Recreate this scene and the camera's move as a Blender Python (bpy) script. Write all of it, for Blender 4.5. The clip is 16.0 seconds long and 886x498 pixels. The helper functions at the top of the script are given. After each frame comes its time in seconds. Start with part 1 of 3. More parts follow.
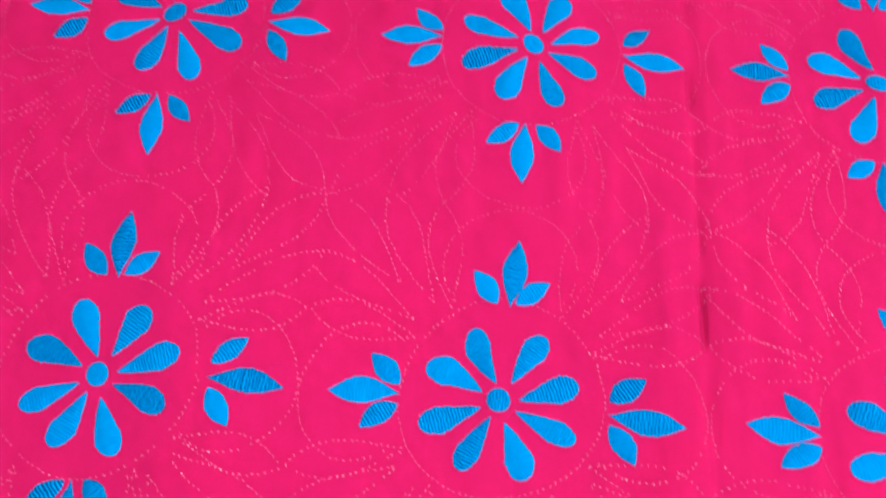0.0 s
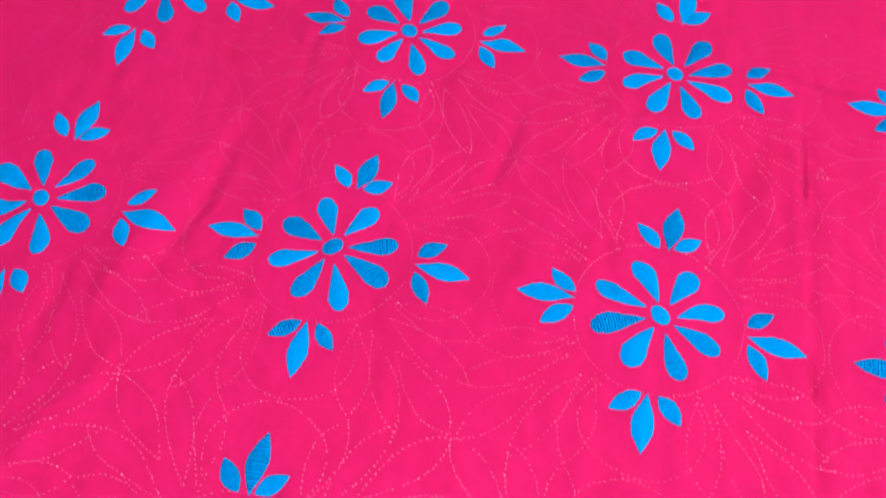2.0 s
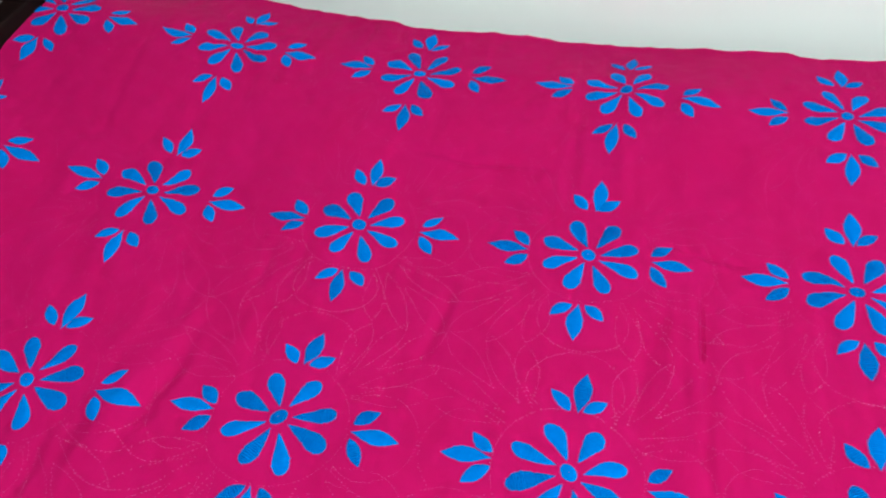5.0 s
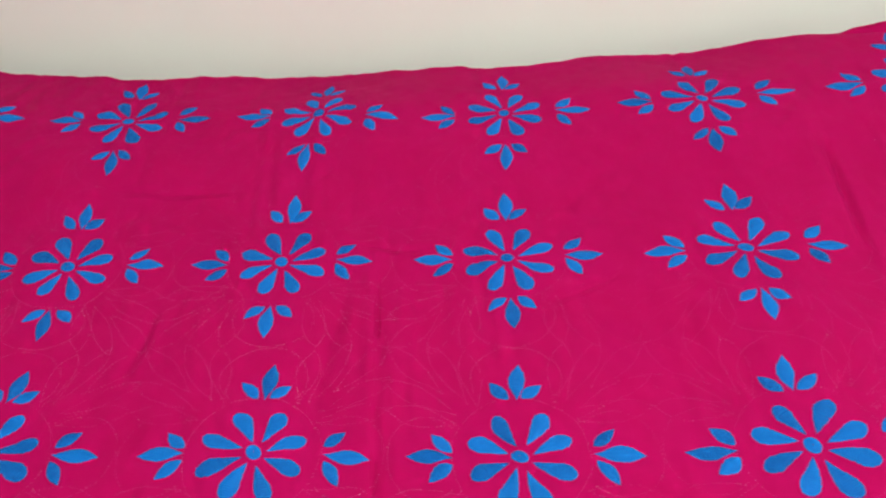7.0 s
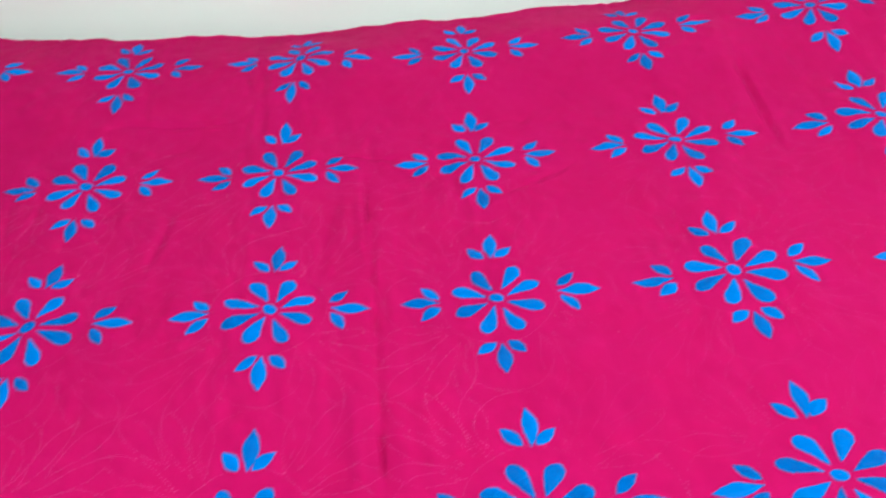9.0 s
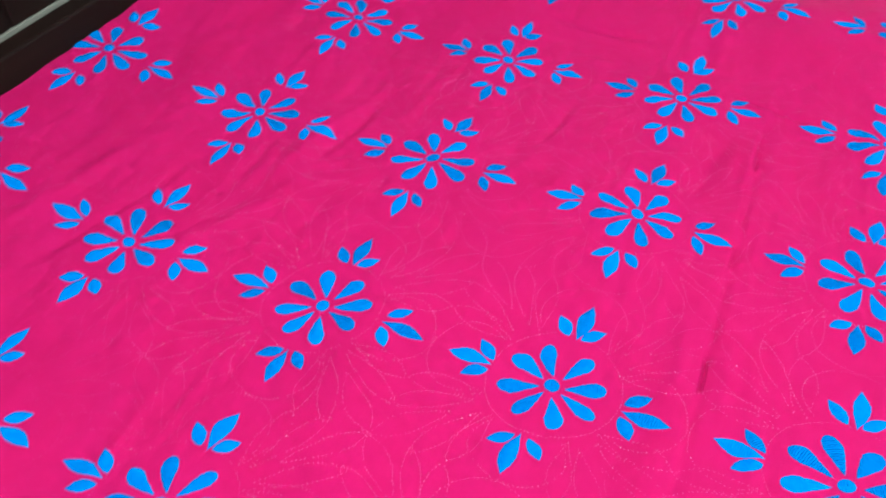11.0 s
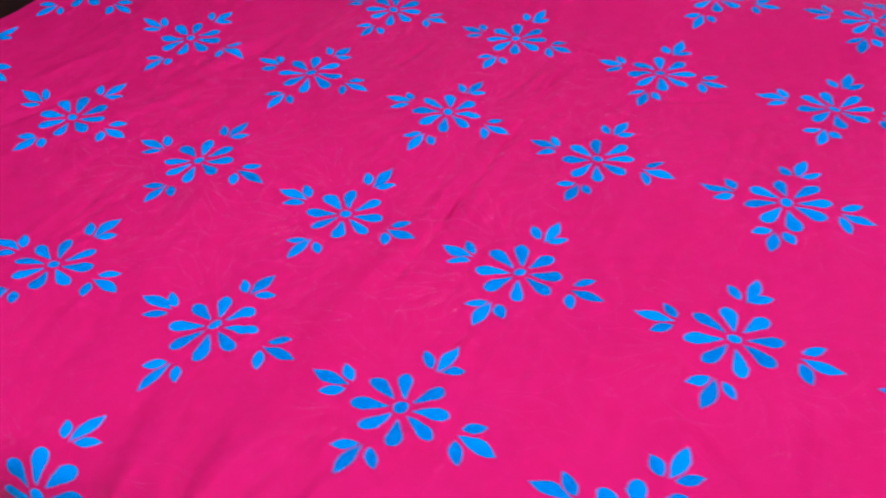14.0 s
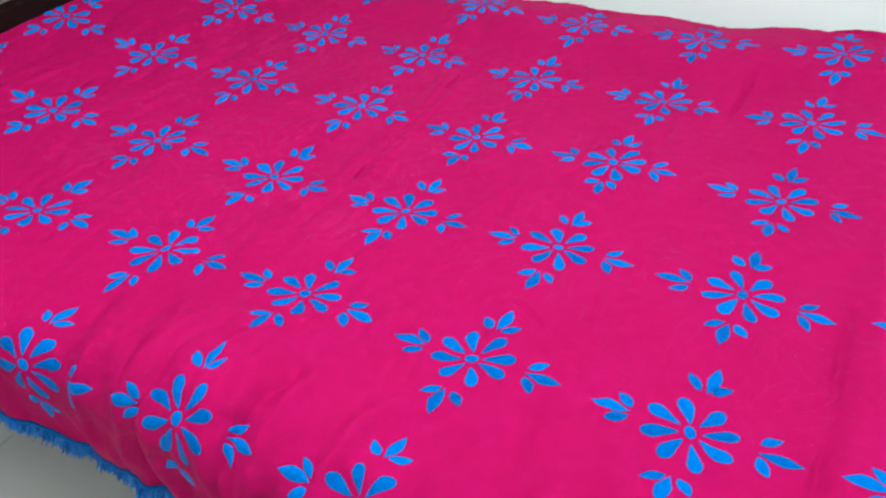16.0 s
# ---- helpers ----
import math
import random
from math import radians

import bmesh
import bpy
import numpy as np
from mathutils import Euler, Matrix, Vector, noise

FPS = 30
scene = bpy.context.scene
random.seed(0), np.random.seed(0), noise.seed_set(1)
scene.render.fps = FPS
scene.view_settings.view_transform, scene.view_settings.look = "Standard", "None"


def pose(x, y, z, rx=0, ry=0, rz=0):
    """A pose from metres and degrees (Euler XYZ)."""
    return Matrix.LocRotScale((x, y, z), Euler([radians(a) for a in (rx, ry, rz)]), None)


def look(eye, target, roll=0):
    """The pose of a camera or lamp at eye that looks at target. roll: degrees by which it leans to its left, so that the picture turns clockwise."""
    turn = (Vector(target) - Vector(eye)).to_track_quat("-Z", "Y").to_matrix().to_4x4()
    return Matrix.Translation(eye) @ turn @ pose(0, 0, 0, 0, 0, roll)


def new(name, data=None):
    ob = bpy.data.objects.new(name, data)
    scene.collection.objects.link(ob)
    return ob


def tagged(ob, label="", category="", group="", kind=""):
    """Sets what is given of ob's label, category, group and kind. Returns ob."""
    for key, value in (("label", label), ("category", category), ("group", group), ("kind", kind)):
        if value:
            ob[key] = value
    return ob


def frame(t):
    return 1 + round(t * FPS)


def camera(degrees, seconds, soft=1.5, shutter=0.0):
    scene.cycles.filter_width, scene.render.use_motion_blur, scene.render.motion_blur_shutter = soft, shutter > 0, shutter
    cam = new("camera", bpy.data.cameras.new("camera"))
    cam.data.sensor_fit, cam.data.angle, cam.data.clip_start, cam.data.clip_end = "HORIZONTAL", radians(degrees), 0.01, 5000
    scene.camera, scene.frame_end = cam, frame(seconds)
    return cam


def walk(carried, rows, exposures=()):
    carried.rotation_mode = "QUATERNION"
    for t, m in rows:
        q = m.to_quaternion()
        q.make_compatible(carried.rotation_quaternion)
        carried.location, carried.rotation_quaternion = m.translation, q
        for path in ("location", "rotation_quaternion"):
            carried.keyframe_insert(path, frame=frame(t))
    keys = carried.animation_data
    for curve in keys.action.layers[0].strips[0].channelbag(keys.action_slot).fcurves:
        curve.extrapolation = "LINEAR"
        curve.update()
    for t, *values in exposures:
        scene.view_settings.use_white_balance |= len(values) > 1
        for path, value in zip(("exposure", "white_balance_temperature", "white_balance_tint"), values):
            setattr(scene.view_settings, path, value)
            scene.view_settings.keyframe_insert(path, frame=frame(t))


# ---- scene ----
# ---------------------------------------------------------------- camera
cam = camera(56.96, 16.0, soft=2.0, shutter=0.5)
ROWS = [
    (0.0, (-0.0172, -0.0984, 1.0858), (-0.0674, 0.2439, 0.1475), -2.88),
    (0.5, (-0.0368, -0.0886, 1.1074), (-0.1193, 0.3173, 0.1972), -3.76),
    (1.0, (-0.0552, -0.0753, 1.1249), (-0.1742, 0.3614, 0.2331), -4.88),
    (1.5, (-0.0584, -0.0635, 1.1404), (-0.2072, 0.3938, 0.2636), -5.77),
    (2.0, (-0.0660, -0.0497, 1.1582), (-0.2358, 0.4444, 0.3055), -5.60),
    (2.5, (-0.0687, -0.0379, 1.1705), (-0.2586, 0.4887, 0.3419), -6.22),
    (3.0, (-0.0690, -0.0375, 1.1846), (-0.2738, 0.5191, 0.3795), -6.57),
    (5.5, (0.1099, -0.1024, 1.2424), (-0.1149, 0.5643, 0.5318), -8.59),
    (6.0, (0.1726, -0.1206, 1.2468), (0.0046, 0.5638, 0.5373), -7.98),
    (6.5, (0.2368, -0.1466, 1.2520), (0.1323, 0.5557, 0.5478), -7.26),
    (7.0, (0.2878, -0.1683, 1.2509), (0.2177, 0.5487, 0.5574), -6.29),
    (7.5, (0.3394, -0.2028, 1.2529), (0.2854, 0.5297, 0.5742), -6.32),
    (8.0, (0.3657, -0.2594, 1.2409), (0.3385, 0.4780, 0.5660), -5.77),
    (8.5, (0.3222, -0.3433, 1.2492), (0.3322, 0.4009, 0.5813), -5.59),
    (9.0, (0.2464, -0.4248, 1.2286), (0.2375, 0.3192, 0.5604), -5.52),
    (9.5, (0.1777, -0.4666, 1.2240), (0.0520, 0.2613, 0.5499), -6.33),
    (10.0, (0.1335, -0.4979, 1.2297), (-0.0742, 0.2113, 0.5559), -5.68),
    (12.5, (0.3820, -0.5935, 1.2261), (-0.0955, -0.0739, 0.5175), -4.64),
    (13.0, (0.4678, -0.6471, 1.2428), (0.0134, -0.0906, 0.5471), -4.42),
    (13.5, (0.5692, -0.7250, 1.2592), (0.1266, -0.1367, 0.5825), -5.55),
    (14.0, (0.6911, -0.7371, 1.2658), (0.2676, -0.1164, 0.6060), -4.61),
    (14.5, (0.8345, -0.7636, 1.2664), (0.4108, -0.1286, 0.6204), -2.45),
    (15.0, (0.9056, -0.8348, 1.2781), (0.4703, -0.2022, 0.6376), -0.84),
    (15.5, (0.9411, -0.9549, 1.2925), (0.5109, -0.3065, 0.6644), -1.95),
    (16.0, (0.9921, -1.0120, 1.3041), (0.5802, -0.3226, 0.7082), -2.62),
]
EXPOSURE = [(0.0, 0.28, 6400, -33), (1.0, 0.32, 6400, -32), (2.0, 0.44, 6350, -33), (3.0, 0.42, 5700, -21), (5.3, -0.22, 5850, 5),
            (6.5, -0.28, 6450, 9), (7.0, -0.41, 6750, 11), (8.0, -0.53, 6900, 12), (8.6, -0.44, 6400, 9), (9.0, -0.10, 5950, 5),
            (9.5, 0.26, 5350, -13), (10.0, 0.28, 5350, -15), (12.5, 0.28, 5450, -25), (13.5, 0.20, 5250, -17), (14.0, 0.00, 5400, -4),
            (14.5, -0.02, 5500, -2), (15.0, 0.00, 5450, -5), (15.5, 0.00, 5500, -5), (16.0, -0.24, 5700, 7)]
walk(cam, [(t, look(eye, aim, roll)) for t, eye, aim, roll in ROWS], EXPOSURE)

# ---------------------------------------------------------------- light
world = bpy.data.worlds.new("room_air")
scene.world = world
world.use_nodes = True
world.node_tree.nodes["Background"].inputs[0].default_value = (0.75, 0.85, 1.0, 1)
world.node_tree.nodes["Background"].inputs[1].default_value = 0.25

lamp_data = bpy.data.lights.new("ceiling_lamp_light", "AREA")
lamp_data.shape, lamp_data.size, lamp_data.size_y = "RECTANGLE", 1.15, 0.10
lamp_data.energy, lamp_data.color = 64, (1.0, 0.97, 0.93)
lamp_light = new("ceiling_lamp_light", lamp_data)
lamp_light.matrix_world = pose(0.42, -0.50, 2.69, 0, 0, 0)

# Area light for an unseen east window, added to light the bed sideways.
side_fill_data = bpy.data.lights.new("added_side_daylight", "AREA")
side_fill_data.shape, side_fill_data.size, side_fill_data.size_y = "RECTANGLE", 1.3, 1.15
side_fill_data.energy, side_fill_data.color = 33, (0.90, 0.95, 1.0)
side_fill_light = new("added_side_daylight", side_fill_data)
side_fill_light.matrix_world = look((3.17, 0.05, 1.52), (0.0, 0.05, 1.52))


# ---------------------------------------------------------------- materials
def material(name, colour, rough=0.6):
    m = bpy.data.materials.new(name)
    m.use_nodes = True
    bsdf = m.node_tree.nodes["Principled BSDF"]
    bsdf.inputs["Base Color"].default_value = (*colour, 1)
    bsdf.inputs["Roughness"].default_value = rough
    return m, m.node_tree, bsdf


def node(tree, kind, links=(), **values):
    n = tree.nodes.new(kind)
    for key, value in values.items():
        n.inputs[key.replace("_", " ")].default_value = value
    for key, source in links:
        tree.links.new(source, n.inputs[key])
    return n


def mixed(tree, fac, a, b, kind="MIX"):
    n = tree.nodes.new("ShaderNodeMix")
    n.data_type, n.blend_type = "RGBA", kind
    for slot, value in ((0, fac), (6, a), (7, b)):
        if isinstance(value, bpy.types.NodeSocket):
            tree.links.new(value, n.inputs[slot])
        else:
            n.inputs[slot].default_value = value if slot == 0 else (*value, 1)
    return n.outputs[2]


def scaled(tree, source, low, high):
    n = tree.nodes.new("ShaderNodeMapRange")
    tree.links.new(source, n.inputs[0])
    n.inputs[3].default_value, n.inputs[4].default_value = low, high
    return n.outputs[0]


def bumped(tree, bsdf, height, strength, distance):
    b = node(tree, "ShaderNodeBump", [("Height", height)], Strength=strength, Distance=distance)
    tree.links.new(b.outputs[0], bsdf.inputs["Normal"])
    return b


def cotton_material():
    m, tree, bsdf = material("pink_cotton", (0.80, 0.010, 0.125), 0.50)
    uv = tree.nodes.new("ShaderNodeUVMap").outputs[0]
    broad = node(tree, "ShaderNodeTexNoise", [("Vector", uv)], Scale=5.0, Detail=4.0).outputs[0]
    fade = node(tree, "ShaderNodeTexNoise", [("Vector", uv)], Scale=38.0, Detail=5.0, Roughness=0.6).outputs[0]
    base = mixed(tree, scaled(tree, broad, 0.0, 1.0), (0.365, 0.0022, 0.078), (0.46, 0.0036, 0.106))
    hue = node(tree, "ShaderNodeTexNoise", [("Vector", uv)], Scale=11.0, Detail=3.0, Roughness=0.55).outputs[0]
    base = mixed(tree, scaled(tree, hue, -0.25, 0.45), base, (0.435, 0.0018, 0.058))
    base = mixed(tree, scaled(tree, fade, 0.0, 0.40), base, (0.49, 0.0070, 0.128))
    warp = tree.nodes.new("ShaderNodeTexWave")
    warp.wave_type, warp.bands_direction = "BANDS", "X"
    weft = tree.nodes.new("ShaderNodeTexWave")
    weft.wave_type, weft.bands_direction = "BANDS", "Y"
    for wave in (warp, weft):
        tree.links.new(uv, wave.inputs["Vector"])
        wave.inputs["Scale"].default_value = 320.0
        wave.inputs["Distortion"].default_value = 1.2
        wave.inputs["Detail"].default_value = 1.0
    weave = mixed(tree, 0.5, warp.outputs[0], weft.outputs[0])
    slub = tree.nodes.new("ShaderNodeMapping")
    slub.inputs["Scale"].default_value = (420, 26, 1)
    tree.links.new(uv, slub.inputs[0])
    slubs = node(tree, "ShaderNodeTexNoise", [("Vector", slub.outputs[0])], Scale=1.0, Detail=3.0).outputs[0]
    base = mixed(tree, scaled(tree, slubs, 0.0, 0.20), base, (0.30, 0.0016, 0.054))
    tree.links.new(base, bsdf.inputs["Base Color"])
    pucker = node(tree, "ShaderNodeTexNoise", [("Vector", uv)], Scale=95.0, Detail=4.0).outputs[0]
    relief = mixed(tree, 0.7, weave, pucker)
    bumped(tree, bsdf, relief, 0.85, 0.0020)
    bsdf.inputs["Specular IOR Level"].default_value = 0.015
    return m


def satin_stitch_material():
    m, tree, bsdf = material("blue_satin_stitch", (0.005, 0.26, 0.80), 0.5)
    uv = tree.nodes.new("ShaderNodeUVMap").outputs[0]
    pick = tree.nodes.new("ShaderNodeObjectInfo").outputs["Random"]
    threads = tree.nodes.new("ShaderNodeTexWave")
    threads.wave_type, threads.bands_direction = "BANDS", "X"
    tree.links.new(uv, threads.inputs["Vector"])
    threads.inputs["Scale"].default_value = 130.0
    threads.inputs["Distortion"].default_value = 4.2
    threads.inputs["Detail"].default_value = 2.0
    threads.inputs["Detail Scale"].default_value = 1.6
    stretch = tree.nodes.new("ShaderNodeMapping")
    stretch.inputs["Scale"].default_value = (620, 90, 1)
    tree.links.new(uv, stretch.inputs[0])
    strands = node(tree, "ShaderNodeTexNoise", [("Vector", stretch.outputs[0])], Scale=1.0, Detail=3.0).outputs[0]
    worn = node(tree, "ShaderNodeTexNoise", [("Vector", uv)], Scale=45.0, Detail=2.0).outputs[0]
    tone = mixed(tree, pick, (0.0010, 0.150, 0.49), (0.0012, 0.200, 0.60))
    tone = mixed(tree, scaled(tree, worn, 0.0, 0.35), tone, (0.008, 0.12, 0.47))
    tone = mixed(tree, scaled(tree, strands, 0.0, 0.75), tone, (0.0015, 0.09, 0.37))
    # Troughs between threads are darkened in colour, shade added to the bump.
    gap = tree.nodes.new("ShaderNodeMath")
    gap.operation = "MULTIPLY"
    tree.links.new(scaled(tree, threads.outputs[0], 1.35, -0.78), gap.inputs[0])
    tree.links.new(scaled(tree, pick, -0.35, 1.15), gap.inputs[1])
    gap.use_clamp = True
    tone = mixed(tree, gap.outputs[0], tone, (0.0015, 0.032, 0.18))
    tree.links.new(tone, bsdf.inputs["Base Color"])
    relief = mixed(tree, 0.45, threads.outputs[0], strands)
    b = bumped(tree, bsdf, relief, 0.5, 0.0012)
    tree.links.new(scaled(tree, pick, 0.25, 0.95), b.inputs["Strength"])
    bsdf.inputs["Specular IOR Level"].default_value = 0.07
    return m


def thread_material(name, a, b, pale=None):
    m, tree, bsdf = material(name, a, 0.6)
    island = tree.nodes.new("ShaderNodeNewGeometry").outputs["Random Per Island"]
    tone = mixed(tree, island, a, b)
    if pale:
        # About one stitch in forty gets a paler colour, a painted thread glint.
        few_glints = tree.nodes.new("ShaderNodeMath")
        few_glints.operation, few_glints.inputs[1].default_value = "GREATER_THAN", 0.975
        tree.links.new(island, few_glints.inputs[0])
        tone = mixed(tree, few_glints.outputs[0], tone, pale)
    tree.links.new(tone, bsdf.inputs["Base Color"])
    return m


def plaster_material(name, colour):
    m, tree, bsdf = material(name, colour, 0.7)
    at = tree.nodes.new("ShaderNodeTexCoord").outputs["Object"]
    blotch = node(tree, "ShaderNodeTexNoise", [("Vector", at)], Scale=2.2, Detail=5.0).outputs[0]
    grain = node(tree, "ShaderNodeTexNoise", [("Vector", at)], Scale=90.0, Detail=3.0).outputs[0]
    darker = tuple(c * 0.93 for c in colour)
    tree.links.new(mixed(tree, blotch, darker, colour), bsdf.inputs["Base Color"])
    bumped(tree, bsdf, grain, 0.12, 0.002)
    return m


def tile_material():
    m, tree, bsdf = material("floor_tile_glaze", (0.72, 0.72, 0.69), 0.22)
    at = tree.nodes.new("ShaderNodeTexCoord").outputs["Object"]
    cloud = node(tree, "ShaderNodeTexNoise", [("Vector", at)], Scale=6.0, Detail=6.0).outputs[0]
    tree.links.new(mixed(tree, cloud, (0.83, 0.82, 0.78), (0.90, 0.89, 0.85)), bsdf.inputs["Base Color"])
    return m


def wood_material(name, dark, light, rough):
    m, tree, bsdf = material(name, dark, rough)
    at = tree.nodes.new("ShaderNodeTexCoord").outputs["Object"]
    stretch = tree.nodes.new("ShaderNodeMapping")
    stretch.inputs["Scale"].default_value = (30, 3, 30)
    tree.links.new(at, stretch.inputs[0])
    grain = node(tree, "ShaderNodeTexNoise", [("Vector", stretch.outputs[0])], Scale=1.0, Detail=6.0, Distortion=0.6).outputs[0]
    tree.links.new(mixed(tree, grain, dark, light), bsdf.inputs["Base Color"])
    bumped(tree, bsdf, grain, 0.1, 0.001)
    bsdf.inputs["Specular IOR Level"].default_value = 0.05
    return m


COTTON = cotton_material()
SATIN = satin_stitch_material()
STITCH = thread_material("pale_running_thread", (0.50, 0.046, 0.195), (0.45, 0.085, 0.28), (0.55, 0.24, 0.42))
FRINGE = thread_material("blue_fringe_thread", (0.001, 0.11, 0.42), (0.003, 0.21, 0.62))
WALL = plaster_material("cream_wall_paint", (0.885, 0.925, 0.87))
CEILING = plaster_material("white_ceiling_paint", (0.80, 0.80, 0.78))
TILE = tile_material()
GROUT = plaster_material("grey_grout", (0.36, 0.35, 0.33))
WOOD = wood_material("dark_polished_wood", (0.006, 0.003, 0.003), (0.014, 0.006, 0.005), 0.55)
# Paler than the wood, for the thin strip behind the ledge.
TRIM = wood_material("pale_edge_strip", (0.10, 0.085, 0.075), (0.22, 0.19, 0.17), 0.35)
TICKING = plaster_material("off_white_mattress_ticking", (0.62, 0.60, 0.55))
LAMP_WHITE = plaster_material("white_lamp_metal", (0.8, 0.8, 0.8))
LAMP_GLOW, glow_tree, glow = material("lamp_diffuser", (0.9, 0.9, 0.9), 0.4)
glow.inputs["Emission Color"].default_value = (1.0, 0.97, 0.93, 1)
glow.inputs["Emission Strength"].default_value = 45.0


# ---------------------------------------------------------------- builders
def part(name, bm, mat, parent=None, label="", smooth=False):
    me = bpy.data.meshes.new(name)
    bm.to_mesh(me)
    bm.free()
    me.materials.append(mat)
    if smooth:
        me.shade_smooth()
    ob = new(name, me)
    ob.parent = parent
    return tagged(ob, label)


def sheet(name, verts, faces, mat, parent=None, label="", uvs=None, smooth=True):
    """A mesh from numpy arrays of vertices, faces and per-vertex texture places."""
    me = bpy.data.meshes.new(name)
    faces = np.asarray(faces)
    n, k = faces.shape
    me.vertices.add(len(verts))
    me.vertices.foreach_set("co", np.asarray(verts, np.float32).ravel())
    me.loops.add(n * k)
    me.loops.foreach_set("vertex_index", faces.astype(np.int32).ravel())
    me.polygons.add(n)
    me.polygons.foreach_set("loop_start", np.arange(0, n * k, k, dtype=np.int32))
    if uvs is not None:
        layer = me.uv_layers.new(name="UVMap")
        layer.data.foreach_set("uv", np.asarray(uvs, np.float32)[faces.ravel()].ravel())
    me.update(calc_edges=True)
    me.validate()
    me.materials.append(mat)
    if smooth:
        me.shade_smooth()
    ob = new(name, me)
    ob.parent = parent
    return tagged(ob, label)


def box(bm, low, high, bevel=0.0, segments=2):
    made = bmesh.ops.create_cube(bm, size=1)["verts"]
    for v in made:
        v.co = Vector([low[i] + (v.co[i] + 0.5) * (high[i] - low[i]) for i in range(3)])
    if bevel:
        edges = {e for v in made for e in v.link_edges}
        bmesh.ops.bevel(bm, geom=list(edges), offset=bevel, segments=segments, affect="EDGES", profile=0.5)
    return bm


def block(name, low, high, mat, parent=None, bevel=0.0, label=""):
    return part(name, box(bmesh.new(), low, high, bevel), mat, parent, label)


# ---------------------------------------------------------------- cloth surface
PITCH = 0.30
# Drift of each hand-drawn motif from the even grid, in millimetres: rows from the wall, columns from the headboard.
DRIFT_X = np.array([
    [12, 1, -3, 8, 2, 1, 7, 0, 0],
    [3, -1, -8, -8, -4, 0, -3, 0, 0],
    [-15, -3, -4, 10, -1, -6, -2, 0, 0],
    [-28, 5, 5, 3, 13, 6, -2, 0, 0],
    [-15, -4, 3, -6, 1, -2, 3, 0, 0],
    [-20, -20, -12, -39, 4, -19, -5, 0, 0]]) / 1000
DRIFT_Y = np.array([
    [1, 8, 11, 13, -8, -16, -20, 0, 0],
    [11, 5, 11, 6, -4, -12, -31, -15, 0],
    [9, -2, 17, 12, 1, -7, 0, 0, 0],
    [3, -18, -3, 9, 1, 1, 9, 10, 10],
    [-5, -12, -3, 27, 21, 12, 12, 15, 15],
    [10, 10, 22, 29, 33, 42, 25, 20, 20]]) / 1000
GRAIN = np.random.default_rng(7).random((256, 256))


def lattice_noise(x, y):
    """Smooth noise from -1 to 1 on numpy arrays."""
    ix, iy = np.floor(x).astype(int), np.floor(y).astype(int)
    fx, fy = x - ix, y - iy
    fx, fy = fx * fx * fx * (fx * (6 * fx - 15) + 10), fy * fy * fy * (fy * (6 * fy - 15) + 10)
    g = lambda a, b: GRAIN[a & 255, b & 255]
    top = g(ix, iy) * (1 - fx) + g(ix + 1, iy) * fx
    low = g(ix, iy + 1) * (1 - fx) + g(ix + 1, iy + 1) * fx
    return 2 * (top * (1 - fy) + low * fy) - 1


def ramp(x, a, b):
    t = np.clip((x - a) / (b - a), 0, 1)
    return t * t * (3 - 2 * t)


def drift(u, v):
    """Grid place to cloth place: the small errors of the hand-drawn grid."""
    c, r = np.clip(u / PITCH + 3, 0, 7.999), np.clip(3 - v / PITCH, 0, 4.999)
    i, j = c.astype(int), r.astype(int)
    fc, fr = c - i, r - j
    out = []
    for table in (DRIFT_X, DRIFT_Y):
        out.append((table[j, i] * (1 - fc) + table[j, i + 1] * fc) * (1 - fr) + (table[j + 1, i] * (1 - fc) + table[j + 1, i + 1] * fc) * fr)
    return u + out[0], v + out[1]


# Dents and swells of the stuffing under each motif, in millimetres: rows from the wall, columns from the headboard.
DENTS = np.array([
    [3, -5, -7, 1, -9, -7, -2, 0, 0],
    [27, -3, -8, -2, -3, -4, 9, 0, 0],
    [0, -4, 0, 4, -4, 9, -11, 0, 0],
    [9, -2, 3, -19, -4, 5, -1, 0, 0],
    [0, -2, 2, -14, -1, -4, -1, 0, 0]]) / 1000
KNOTS = np.array([-0.9, -0.6, -0.3, 0.0, 0.3, 0.6, 0.9, 1.2])
FRONT_SWELL = np.array([18, 17, 8, -17, 22, -6, 0, 0]) / 1000
WALL_DROP = np.array([85, 43, 20, 52, 37, 52, 17, 47]) / 1000
HEM = np.array([1082, 1076, 1041, 1086, 1051, 1073, 1041, 1063]) / 1000


def along_bed(u, table):
    """A smooth value between the knots along the bed."""
    x = np.clip((u - KNOTS[0]) / 0.3, 0, len(KNOTS) - 1.001)
    i = np.floor(x).astype(int)
    f = x - i
    return table[i] + (table[i + 1] - table[i]) * f * f * (3 - 2 * f)


def bed_height(u, v):
    """The sagging mattress top under the cloth, with the ridge along the wall."""
    a, b = np.clip(u, -1.05, 1.05), np.clip(v, -0.46, 1.12)
    z = 0.4876 + 0.0074 * a + 0.0434 * a**2 - 0.029 * a**3 - 0.0129 * b + 0.025 * b**2 - 0.0203 * a * b + 0.0379 * a * a * b
    for (j, i), h in np.ndenumerate(DENTS):
        if h:
            z = z + h * np.exp(-((a - PITCH * (i - 3)) ** 2 + (b - PITCH * (3 - j)) ** 2) / 0.0165)
    z = z + 0.023 * ramp(b, 0.68, 0.875) + along_bed(u, FRONT_SWELL) * ramp(-b, 0.28, 0.44)
    z = z - along_bed(u, WALL_DROP) * ramp(b, 0.90, 1.12)
    return z + 0.016 * ramp(u, 1.03, 1.09) * (1 - ramp(v, 0.1, 0.5))


